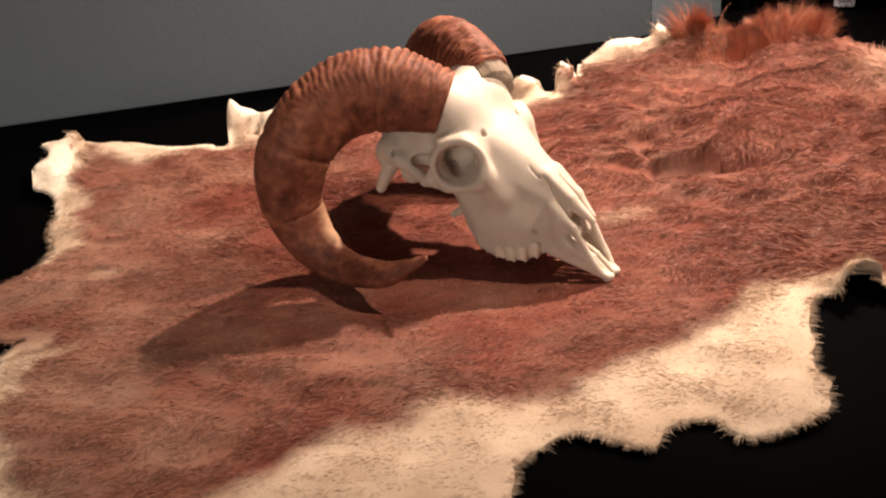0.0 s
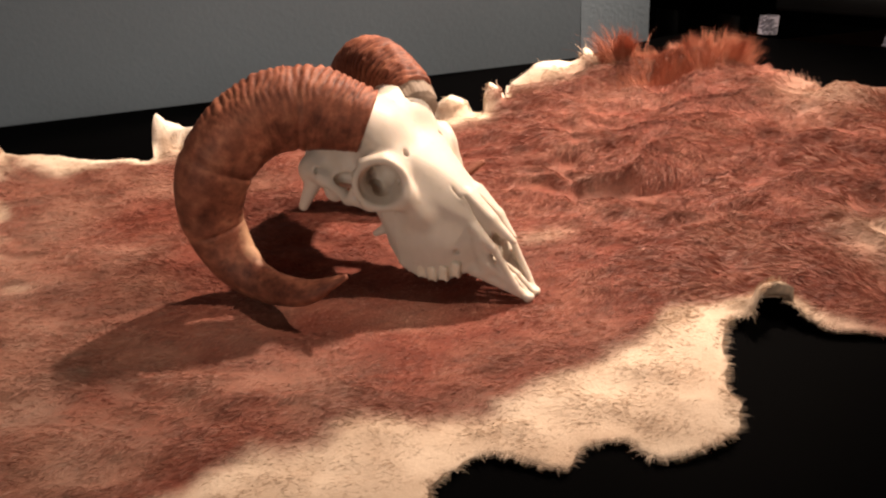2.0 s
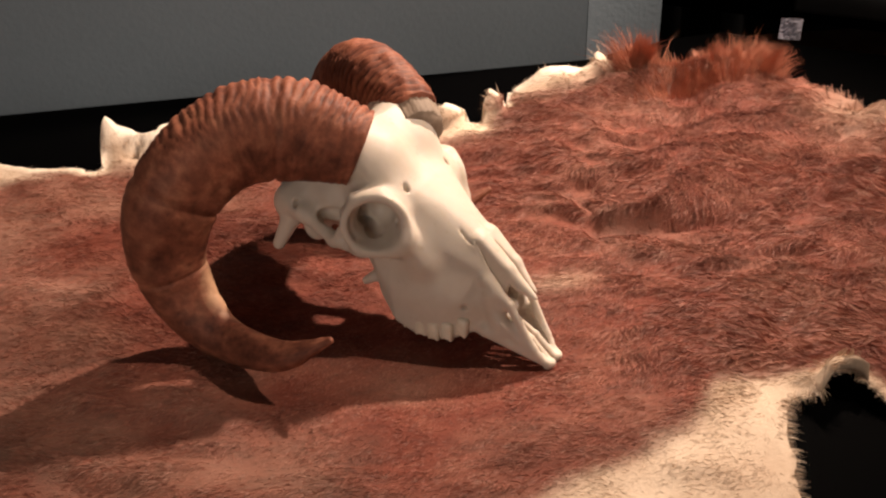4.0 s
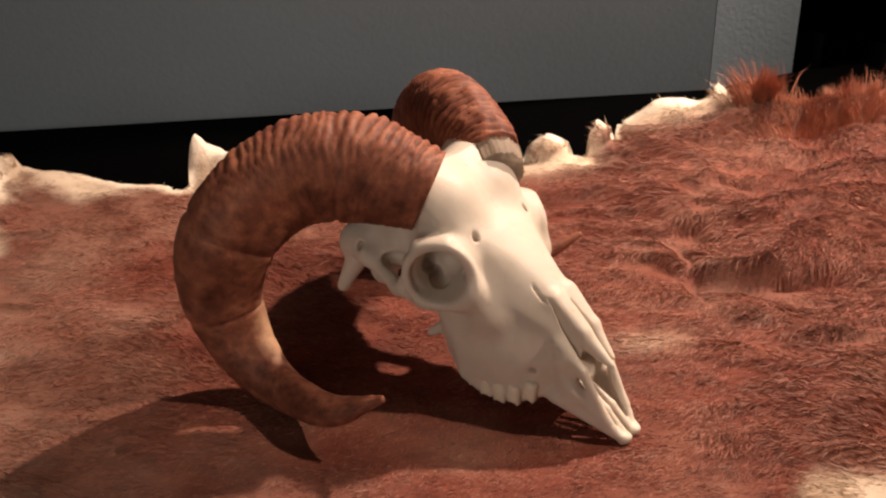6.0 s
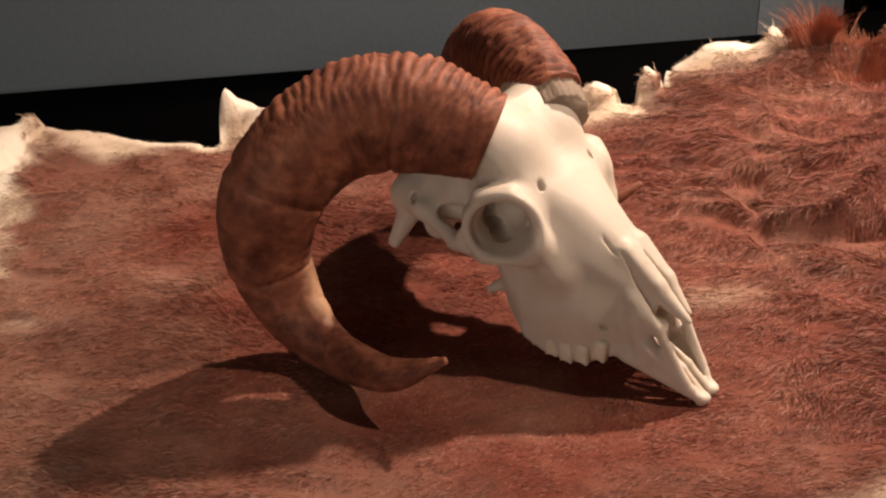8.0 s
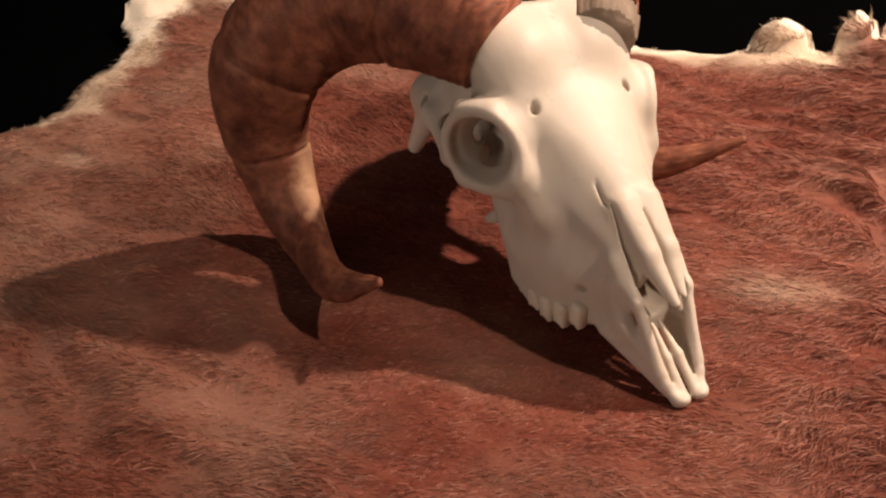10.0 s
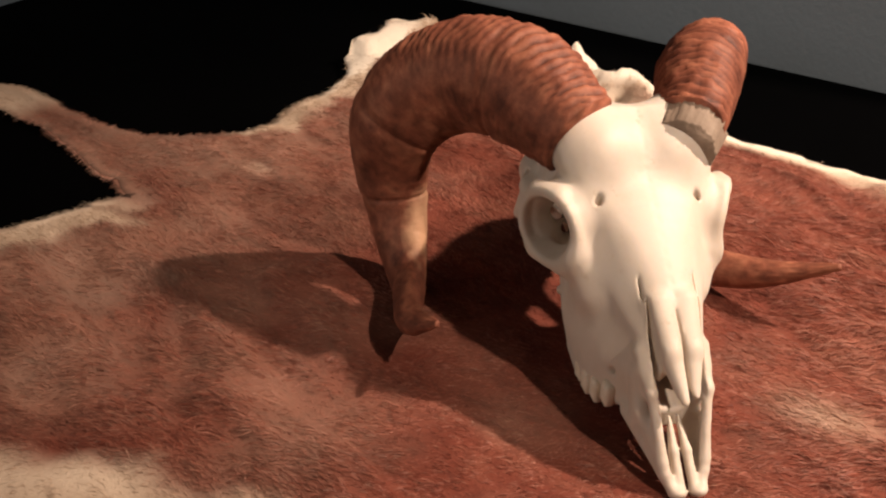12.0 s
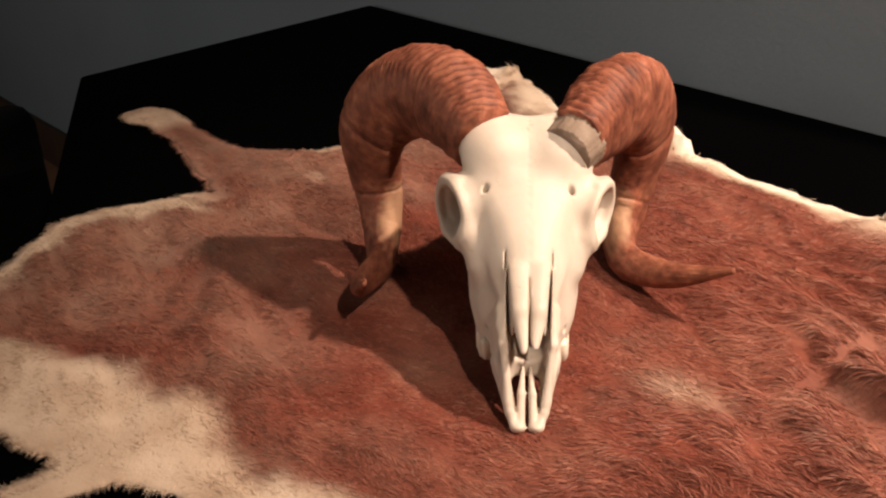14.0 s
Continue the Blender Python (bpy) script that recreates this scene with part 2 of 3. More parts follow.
RIM_BACK = [(0.325, 0.495), (0.310, 0.530), (0.285, 0.510), (0.250, 0.525), (0.200, 0.510), (0.168, 0.505), (0.155, 0.462), (0.138, 0.468), (0.118, 0.466), (0.095, 0.452), (0.0, 0.452), (-0.085, 0.452), (-0.145, 0.438), (-0.175, 0.448), (-0.205, 0.434), (-0.252, 0.452), (-0.262, 0.415)]
RIM_LEFT = [(-0.290, 0.425), (-0.370, 0.452), (-0.462, 0.490), (-0.455, 0.435), (-0.487, 0.428), (-0.455, 0.390), (-0.486, 0.350), (-0.445, 0.320), (-0.430, 0.220), (-0.418, 0.150)]
RIM_TAIL = [(-0.485, 0.096), (-0.585, 0.080), (-0.660, 0.094), (-0.715, 0.072), (-0.692, 0.022), (-0.620, 0.052), (-0.480, 0.034), (-0.378, 0.014), (-0.420, 0.010), (-0.428, -0.045), (-0.435, -0.125)]


def rounded(points, turns=2):
    """The closed outline with its corners cut, so that it runs smoothly."""
    for _ in range(turns):
        nxt = np.roll(points, -1, axis=0)
        points = np.stack([0.8 * points + 0.2 * nxt, 0.2 * points + 0.8 * nxt], 1).reshape(-1, 2)
    return points


RIM = rounded(np.array(RIM_FRONT + RIM_LEG + RIM_RIGHT + RIM_BACK + RIM_LEFT + RIM_TAIL))


def inside_by(x, y):
    """How far inside the hide's ragged rim a place lies; negative outside."""
    shape, p = np.shape(x), np.stack([np.ravel(x), np.ravel(y)], 1)
    a, b = RIM, np.roll(RIM, -1, axis=0)
    best, odd = np.full(len(p), 9.0), np.zeros(len(p), bool)
    for (ax, ay), (bx, by) in zip(a, b):
        dx, dy = bx - ax, by - ay
        t = np.clip(((p[:, 0] - ax) * dx + (p[:, 1] - ay) * dy) / (dx * dx + dy * dy + 1e-12), 0, 1)
        best = np.minimum(best, np.hypot(p[:, 0] - ax - t * dx, p[:, 1] - ay - t * dy))
        crosses = (ay > p[:, 1]) != (by > p[:, 1])
        odd ^= crosses & (p[:, 0] < (p[:, 1] - ay) * dx / (dy if abs(dy) > 1e-12 else 1e-12) + ax)
    rag = 0.006 * fbm(p[:, 0], p[:, 1], 45, 3, 3)
    return (np.where(odd, best, -best) + rag).reshape(shape)


# where the rim stands up off the table: x, y, reach across, reach along, height
CURLS = [(-0.195, 0.452, 0.072, 0.030, 0.050), (-0.256, 0.455, 0.016, 0.020, 0.022), (0.108, 0.462, 0.030, 0.026, 0.026), (0.165, 0.500, 0.016, 0.032, 0.022), (0.252, 0.522, 0.050, 0.030, 0.019),
         (0.304, 0.528, 0.016, 0.024, 0.018), (0.345, 0.505, 0.040, 0.050, 0.014), (0.440, 0.495, 0.070, 0.050, 0.022), (0.60, 0.37, 0.09, 0.06, 0.020),
         (-0.400, 0.460, 0.100, 0.030, 0.014), (0.310, -0.075, 0.030, 0.026, 0.020), (0.235, -0.195, 0.020, 0.022, 0.010), (-0.69, 0.045, 0.05, 0.05, 0.010), (-0.470, 0.40, 0.045, 0.08, 0.024)]


def hide_height(x, y, depth):
    right = smooth_step(0.05, 0.35, x) * smooth_step(-0.1, 0.1, y)
    rest = np.exp(-(((x - 0.02) / 0.17) ** 2) - ((y - 0.05) / 0.13) ** 2)
    z = 0.011 - 0.0065 * rest + (0.010 - 0.006 * rest) * fbm(x, y, 7, 3, 11) + (0.007 - 0.004 * rest) * fbm(x * 0.6 + y * 0.3, y * 1.6, 16, 3, 21)
    wx, wy = x + 0.06 * fbm(x, y, 6, 2, 151), y + 0.05 * fbm(x, y, 8, 2, 161)
    folds = 1 - 2 * np.sqrt(fbm(wx * 0.38 - wy * 0.12, wy * 1.1 + wx * 0.25, 11, 3, 31) ** 2 + 0.003)
    z = z + (0.007 - 0.006 * rest + 0.021 * right) * (folds - 0.55)
    z = z + 0.016 * right * smooth_step(0.15, 0.5, y) + 0.008 * right
    for cx, cy, rx, ry, h in CURLS:
        crumple = (0.42 if h > 0.03 else 0.2) * h * fbm(x, y, 42, 3, 171)
        z = z + (h + crumple) * np.exp(-(((x - cx) / rx) ** 2) - ((y - cy) / ry) ** 2)
    line = fbm(wx * 0.45 - wy * 0.10, wy + wx * 0.22, 8, 2, 131)
    z = z - 0.009 * right * np.exp(-((line / 0.035) ** 2)) * smooth_step(-0.1, 0.25, fbm(x, y, 9, 2, 141))
    z = np.maximum(z, 0.0035)
    return np.where(z > 0.03, z, 0.004 + (z - 0.004) * (0.45 + 0.55 * smooth_step(-0.005, 0.05, depth)))


BELLY_X = [-0.36, -0.29, -0.24, -0.175, -0.129, -0.060, 0.043, 0.118, 0.201, 0.234, 0.287, 0.335, 0.39]
BELLY_Y = [-0.38, -0.275, -0.232, -0.210, -0.177, -0.160, -0.160, -0.121, -0.080, -0.040, -0.033, -0.055, -0.30]


def pale_at(x, y, depth):
    """1 where the coat is cream, 0 where it is brown."""
    wob = 0.022 * fbm(x, y, 22, 3, 41)
    belly = smooth_step(-0.012, 0.022, np.interp(x, BELLY_X, BELLY_Y) + wob - y) * smooth_step(-0.40, -0.30, x)
    left = smooth_step(-0.28, -0.36, x) * smooth_step(0.050, 0.024, depth + wob) * (1 - smooth_step(-0.02, 0.01, y) * smooth_step(0.20, 0.15, y)) * smooth_step(-0.52, -0.44, x)
    leg = smooth_step(-0.35, -0.38, x) * smooth_step(-0.01, 0.02, y) * smooth_step(0.16, 0.13, y)
    rim = smooth_step(0.022, 0.006, depth + 0.6 * wob) * smooth_step(0.42, 0.30, x) * (1 - 0.75 * leg)
    ear = np.exp(-(((x - 0.245) / 0.055) ** 2) - ((y - 0.525) / 0.035) ** 2) * 1.6 + np.exp(-(((x + 0.215) / 0.07) ** 2) - ((y - 0.45) / 0.035) ** 2) * 1.6
    ear = ear + 1.3 * np.exp(-(((x - 0.108) / 0.035) ** 2) - ((y - 0.445) / 0.03) ** 2) + np.exp(-(((x - 0.15) / 0.02) ** 2) - ((y - 0.46) / 0.035) ** 2)
    patch = 0.55 * np.exp(-(((x - 0.57) / 0.07) ** 2) - ((y - 0.36) / 0.05) ** 2) + 0.6 * np.exp(-(((x - 0.47) / 0.05) ** 2) - ((y - 0.02) / 0.05) ** 2) + 0.5 * np.exp(-(((x + 0.355) / 0.022) ** 2) - ((y - 0.115) / 0.012) ** 2)
    patch = patch + np.exp(-(((x + 0.415) / 0.032) ** 2) - ((y + 0.075) / 0.05) ** 2)
    tail = smooth_step(-0.58, -0.65, x) * 0.85
    fleck = 0.45 * np.exp(-(((x - 0.155) / 0.035) ** 2) - ((y - 0.115) / 0.022) ** 2)
    wash = 0.10 * smooth_step(0.05, -0.25, x) * smooth_step(0.05, -0.1, y) + 0.10 * smooth_step(-0.25, -0.42, x) + 0.06 * smooth_step(0.0, -0.30, x)
    out = np.maximum.reduce([belly, left, rim, np.clip(ear, 0, 1), patch, tail, fleck, wash + 0.18 * fbm(x, y, 12, 3, 51)])
    return np.clip(out, 0, 1)


def bare_at(x, y, depth):
    """1 where the dry skin shows without hair."""
    out = smooth_step(0.010, 0.003, depth) * smooth_step(0.20, 0.34, y) * smooth_step(0.34, 0.28, x)
    for cx, cy, rx, ry in ((0.255, 0.53, 0.070, 0.030), (-0.215, 0.455, 0.06, 0.028), (0.16, 0.50, 0.014, 0.03), (-0.455, 0.36, 0.028, 0.10), (0.118, 0.468, 0.025, 0.018)):
        out = np.maximum(out, smooth_step(0.35, 0.75, np.exp(-(((x - cx) / rx) ** 2) - ((y - cy) / ry) ** 2)))
    return np.clip(out, 0, 1)


def hide_skin(parent):
    step = 0.0050
    xs, ys = np.arange(-0.75, 0.80, step), np.arange(-0.42, 0.57, step)
    gx, gy = np.meshgrid(xs, ys, indexing="ij")
    d = inside_by(gx, gy)
    keep = d > -0.0035
    # rim vertices are drawn onto the rim itself
    dx, dy = np.gradient(d, step)
    size = np.maximum(np.hypot(dx, dy), 0.3)
    pull = np.where(np.abs(d) < 0.0036, -d, 0) / size**2
    gx, gy = gx + np.clip(pull * dx, -0.004, 0.004), gy + np.clip(pull * dy, -0.004, 0.004)
    z = hide_height(gx, gy, d)
    quads = keep[:-1, :-1] & keep[1:, :-1] & keep[1:, 1:] & keep[:-1, 1:]
    index = np.arange(gx.size).reshape(gx.shape)
    i, j = np.nonzero(quads)
    faces = np.stack([index[i, j], index[i + 1, j], index[i + 1, j + 1], index[i, j + 1]], 1)
    used, faces = np.unique(faces, return_inverse=True)
    faces = faces.reshape(-1, 4)
    top = np.stack([gx.ravel()[used], gy.ravel()[used], z.ravel()[used]], 1)
    under = top - (0, 0, 0.0025)
    n = len(top)
    count = {}
    for f in faces.tolist():
        for a, b in zip(f, f[1:] + f[:1]):
            count[(a, b)] = 1
    skirt = [(b, a, a + n, b + n) for a, b in count if (b, a) not in count]
    every = faces.tolist() + (faces[:, ::-1] + n).tolist() + skirt
    dd = d.ravel()[used]
    pale, bare = pale_at(top[:, 0], top[:, 1], dd), bare_at(top[:, 0], top[:, 1], dd)
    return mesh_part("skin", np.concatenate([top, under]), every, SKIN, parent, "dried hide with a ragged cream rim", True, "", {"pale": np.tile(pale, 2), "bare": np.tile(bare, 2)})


def strands(name, root, way, length, width, bend, parent, label, values, mat=None):
    """Tapered hairs from their roots; way is a unit direction, bend how far each tip droops."""
    n = len(root)
    side = np.cross(way, np.random.RandomState(3).normal(size=(n, 3)))
    side /= np.linalg.norm(side, axis=1, keepdims=True) + 1e-9
    half, L = side * width[:, None] * 0.5, length[:, None]
    mid = root + way * L * 0.55 + (0, 0, 1) * bend[:, None] * 0.25
    tip = root + way * L + (0, 0, -1) * bend[:, None]
    verts = np.stack([root - half, root + half, mid + half * 0.8, mid - half * 0.8, tip], 1).reshape(-1, 3).astype(np.float32)
    me = bpy.data.meshes.new(name)
    me.vertices.add(5 * n)
    me.vertices.foreach_set("co", verts.ravel())
    base = 5 * np.arange(n)[:, None]
    loops = np.concatenate([base + [0, 1, 2, 3], base + [3, 2, 4]], 1).astype(np.int32)
    me.loops.add(loops.size)
    me.loops.foreach_set("vertex_index", loops.ravel())
    me.polygons.add(2 * n)
    starts = (7 * np.arange(n)[:, None] + [0, 4]).astype(np.int32)
    me.polygons.foreach_set("loop_start", starts.ravel())
    me.update(calc_edges=True)
    for key, data in values.items():
        me.attributes.new(key, "FLOAT", "POINT").data.foreach_set("value", np.repeat(np.asarray(data, np.float32), 5))
    ob = new(name, finish(me, mat or FUR))
    ob.parent = parent
    return tagged(ob, label, kind="stuff")


def hide_fur(parent, count):
    rs = np.random.RandomState(5)
    x, y = rs.uniform(-0.73, 0.77, count * 2), rs.uniform(-0.40, 0.55, count * 2)
    d = inside_by(x, y)
    ok = d > 0.0015
    x, y, d = x[ok][:count], y[ok][:count], d[ok][:count]
    bare = bare_at(x, y, d)
    ok = rs.rand(len(x)) > bare * 0.97
    x, y, d = x[ok], y[ok], d[ok]
    n, e = len(x), 0.004
    z = hide_height(x, y, d)
    sx, sy = (hide_height(x + e, y, d) - z) / e, (hide_height(x, y + e, d) - z) / e
    thick = smooth_step(0.02, 0.30, x) * smooth_step(-0.16, 0.02, y)
    turn = math.pi + 0.5 + 1.5 * fbm(x, y, 5, 2, 61) + (0.6 + 0.5 * thick) * fbm(x, y, 22, 2, 71) + (0.5 + 0.4 * thick) * fbm(x, y, 75, 2, 75) + rs.normal(0, 0.38, n)
    # at the rim the hair hangs outwards
    gx, gy = inside_by(x + e, y) - d, inside_by(x, y + e) - d
    out = smooth_step(0.020, 0.004, d)
    hx, hy = np.cos(turn) * (1 - out) - out * gx / (np.hypot(gx, gy) + 1e-9), np.sin(turn) * (1 - out) - out * gy / (np.hypot(gx, gy) + 1e-9)
    size = np.hypot(hx, hy) + 1e-9
    hx, hy = hx / size, hy / size
    rise = np.clip(0.18 + 0.06 * thick + (0.24 + 0.22 * thick) * fbm(x, y, 34, 3, 81) + rs.normal(0, 0.10, n), 0.03, 0.9)
    rise = np.where(out > 0.5, 0.08, rise)
    way = np.stack([hx, hy, hx * sx + hy * sy + rise], 1)
    way /= np.linalg.norm(way, axis=1, keepdims=True)
    length = (0.0065 + 0.0055 * rs.rand(n)) * (1 - 0.2 * out) * (1 + thick * (0.55 + 0.8 * fbm(x, y, 40, 2, 85)))
    length = np.where((d < 0.006) & (rs.rand(n) < 0.4), length * rs.uniform(1.0, 1.5, n), length) * (1 - 0.35 * np.exp(-(((x - 0.02) / 0.17) ** 2) - ((y - 0.05) / 0.13) ** 2))
    length = length * (1 - 0.3 * pale_at(x, y, d) * (d > 0.01))
    width = rs.uniform(0.00030, 0.00052, n) * (1 + 0.3 * thick)
    root = np.stack([x, y, z - 0.0008], 1)
    pale = np.clip(pale_at(x, y, d) + rs.normal(0, 0.07, n), 0, 1)
    return strands("fur", root, way, length, width, length * 0.12, parent, "dense short reddish-brown hair, cream along the belly", {"pale": pale, "bare": pale * 0})


def hide_tuft(parent, place, spread, lean, count, long, seed):
    rs = np.random.RandomState(seed)
    x, y = place[0] + rs.normal(0, spread, count), place[1] + rs.normal(0, spread * 0.6, count)
    d = inside_by(x, y)
    ok = d > 0
    x, y, d = x[ok], y[ok], d[ok]
    n = len(x)
    # hairs gather into locks of their own length and lean
    locks = rs.normal(0, 1, (26, 2)) * (spread * 1.1, spread * 0.7) + place
    own = np.argmin((x[:, None] - locks[:, 0]) ** 2 + (y[:, None] - locks[:, 1]) ** 2, axis=1)
    tall, tilt = rs.uniform(0.45, 1.15, 26)[own], rs.normal(0, 0.32, (26, 2))[own]
    draw = (locks[own] - np.stack([x, y], 1)) * 9
    fan = np.stack([x - place[0], y - place[1]], 1) * 7
    way = np.stack([lean[0] + tilt[:, 0] + draw[:, 0] + fan[:, 0] + rs.normal(0, 0.14, n), lean[1] + tilt[:, 1] + draw[:, 1] + fan[:, 1] + rs.normal(0, 0.14, n), np.full(n, 1.0)], 1)
    way /= np.linalg.norm(way, axis=1, keepdims=True)
    root = np.stack([x, y, hide_height(x, y, d) - 0.001], 1)
    length = long * tall * rs.uniform(0.35, 1.0, n)
    pale = np.clip(0.16 + rs.normal(0, 0.10, n), 0, 1)
    return strands("tuft", root, way, length, rs.uniform(0.00026, 0.00046, n), length * 0.15, parent, "long upright tuft of red-brown hair", {"pale": pale, "bare": pale * 0}, TUFT)


hide = thing("animal_hide", "reddish-brown tanned animal hide with cream ragged edges on the table", "hide")
hide_skin(hide)
hide_fur(hide, 480000)
hide_tuft(hide, (0.338, 0.496), 0.010, (-0.14, 0.10), 2200, 0.060, 1)
hide_tuft(hide, (0.385, 0.474), 0.028, (-0.06, 0.10), 3200, 0.026, 2)
hide_tuft(hide, (0.430, 0.464), 0.020, (0.06, 0.12), 2600, 0.036, 3)
hide_tuft(hide, (0.476, 0.462), 0.013, (0.55, 0.15), 2000, 0.048, 4)


# ---- the skull: in its own frame x runs back from the muzzle, y to its right, z up ----
class Field:
    """A solid as a field of distances over a box, to which rounded forms are welded or from which they are cut."""

    def __init__(self, low, high, step):
        self.low, self.step = np.array(low), step
        n = np.ceil((np.array(high) - low) / step).astype(int) + 1
        self.p = np.stack(np.meshgrid(*[low[k] + step * np.arange(n[k]) for k in range(3)], indexing="ij"), -1).astype(np.float32)
        self.f = np.full(self.p.shape[:3], 1.0, np.float32)

    def rod(self, a, b, ra, rb):
        a, b = np.array(a, np.float32), np.array(b, np.float32)
        ab = b - a
        t = np.clip(((self.p - a) @ ab) / float(ab @ ab), 0, 1)
        return np.linalg.norm(self.p - a - t[..., None] * ab, axis=-1) - (ra + (rb - ra) * t)

    def egg(self, c, r, pitch=0.0):
        q = self.p - np.array(c, np.float32)
        cs, sn = math.cos(pitch), math.sin(pitch)
        q = np.stack([q[..., 0] * cs + q[..., 2] * sn, q[..., 1], -q[..., 0] * sn + q[..., 2] * cs], -1)
        k = np.linalg.norm(q / np.array(r, np.float32), axis=-1)
        return (k - 1) * min(r)

    def hoop(self, c, axis, big, tube):
        q, n = self.p - np.array(c, np.float32), np.array(Vector(axis).normalized(), np.float32)
        h = q @ n
        return np.hypot(np.linalg.norm(q - h[..., None] * n, axis=-1) - big, h) - tube

    def cup(self, c, axis, big, thick, half):
        q, n = self.p - np.array(c, np.float32), np.array(Vector(axis).normalized(), np.float32)
        h = q @ n
        return np.maximum(np.abs(np.linalg.norm(q - h[..., None] * n, axis=-1) - big) - thick, np.abs(h) - half)

    def weld(self, d, soft=0.006):
        h = np.clip(0.5 + 0.5 * (self.f - d) / soft, 0, 1)
        self.f = self.f * (1 - h) + d * h - soft * h * (1 - h)

    def cut(self, d, soft=0.002):
        h = np.clip(0.5 + 0.5 * (self.f + d) / soft, 0, 1)
        self.f = self.f * h - d * (1 - h) + soft * h * (1 - h)

    def groove(self, line, first, last, wide, deep, slope=0.4):
        """A slit in the upper surface along y = line(x), from x first to last, wide[0] to wide[1] across."""
        x, y, z = self.p[..., 0], self.p[..., 1], self.p[..., 2]
        t = np.clip((x - first) / (last - first), 0, 1)
        d = np.abs(y - line[0] - (line[1] - line[0]) * t) - (wide[0] + (wide[1] - wide[0]) * t) * 0.5
        d = np.maximum.reduce([d, first - x, x - last, 0.036 + slope * x - z, -self.f - deep])
        self.f = np.maximum(self.f, -d)

    def surface(self):
        f, inside = self.f, self.f < 0
        shape = np.array(f.shape) - 1
        total, hits = np.zeros((*shape, 3), np.float32), np.zeros(shape, np.float32)
        corner = lambda o: tuple(slice(o[k], o[k] + shape[k]) for k in range(3))  # noqa: E731
        for axis in range(3):
            for u in (0, 1):
                for v in (0, 1):
                    o = np.zeros(3, int)
                    o[(axis + 1) % 3], o[(axis + 2) % 3] = u, v
                    e = o.copy()
                    e[axis] = 1
                    fa, fb = f[corner(o)], f[corner(e)]
                    cross = (fa < 0) != (fb < 0)
                    t = np.where(cross, fa / np.where(cross, fa - fb, 1), 0)
                    for k in range(3):
                        total[..., k] += cross * (o[k] + (t if k == axis else 0))
                    hits += cross
        live = hits > 0
        index = np.full(shape, -1)
        index[live] = np.arange(live.sum())
        cells = np.argwhere(live)
        verts = self.low + self.step * (cells + total[live] / hits[live][:, None])
        faces = []
        for axis in range(3):
            b, c = (axis + 1) % 3, (axis + 2) % 3
            lo, hi = [slice(1, -1)] * 3, [slice(1, -1)] * 3
            lo[axis], hi[axis] = slice(0, -1), slice(1, None)
            s0, s1 = inside[tuple(lo)], inside[tuple(hi)]
            for flip, mask in ((False, s0 & ~s1), (True, ~s0 & s1)):
                at = np.argwhere(mask)
                at[:, b] += 1
                at[:, c] += 1
                ub, uc = np.eye(3, dtype=int)[b], np.eye(3, dtype=int)[c]
                ring = [at - ub - uc, at - uc, at, at - ub]
                quad = np.stack([index[tuple(r.T)] for r in ring], 1)
                faces.append(quad[:, ::-1] if flip else quad)
        return verts, np.concatenate(faces)


# the face from the muzzle back: its upper and lower line, and half its breadth at four heights
FACE_X = (0.030, 0.045, 0.060, 0.075, 0.090, 0.105, 0.120, 0.135, 0.150, 0.165)
FACE_TOP = (0.064, 0.080, 0.0935, 0.1055, 0.1180, 0.1300, 0.1400, 0.1535, 0.1690, 0.1670)
FACE_LOW = (0.016, 0.020, 0.0190, 0.0110, 0.0085, 0.0105, 0.0160, 0.0330, 0.0620, 0.0820)
FACE_BREADTH = (
    (0.0, (0.0150, 0.0170, 0.0235, 0.0280, 0.0310, 0.0330, 0.0330, 0.0290, 0.0200, 0.0150)),
    (0.32, (0.0170, 0.0192, 0.0258, 0.0325, 0.0370, 0.0400, 0.0410, 0.0395, 0.0290, 0.0220)),
    (0.72, (0.0150, 0.0175, 0.0215, 0.0265, 0.0310, 0.0350, 0.0390, 0.0400, 0.0360, 0.0320)),
    (1.0, (0.0100, 0.0135, 0.0170, 0.0195, 0.0240, 0.0330, 0.0440, 0.0470, 0.0430, 0.0380)),
)
FACE_ARCH = (40.0, 34.0, 24.0, 18.0, 12.0, 8.0, 5.0, 6.0, 9.0, 12.0)


def face_solid(s):
    """The long wedge of the face and forehead, flat-cheeked and gently arched above."""
    x, y, z = s.p[..., 0], np.abs(s.p[..., 1]), s.p[..., 2]
    at = lambda row: np.interp(x[:, 0, 0], FACE_X, row)[:, None, None]  # noqa: E731
    top, low = at(FACE_TOP) - at(FACE_ARCH) * y**2, at(FACE_LOW)
    h = np.clip((z - low) / (at(FACE_TOP) - low), 0, 1)
    wide = 0
    for n in range(3):
        (h0, w0), (h1, w1) = FACE_BREADTH[n], FACE_BREADTH[n + 1]
        t = np.clip((h - h0) / (h1 - h0), 0, 1)
        t = t * t * (3 - 2 * t)
        wide = np.where(h >= h0, at(w0) * (1 - t) + at(w1) * t, wide)

    def meet(a, b, soft):
        k = np.clip(0.5 + 0.5 * (a - b) / soft, 0, 1)
        return b * (1 - k) + a * k + soft * k * (1 - k)

    slope = 0.75
    d = meet(0.95 * (y - wide), (z - top) * slope, 0.010)
    d = meet(d, 0.9 * (low - z), 0.006)
    d = meet(d, 0.038 - x, 0.004)
    return meet(d, x - 0.163, 0.012).astype(np.float32)


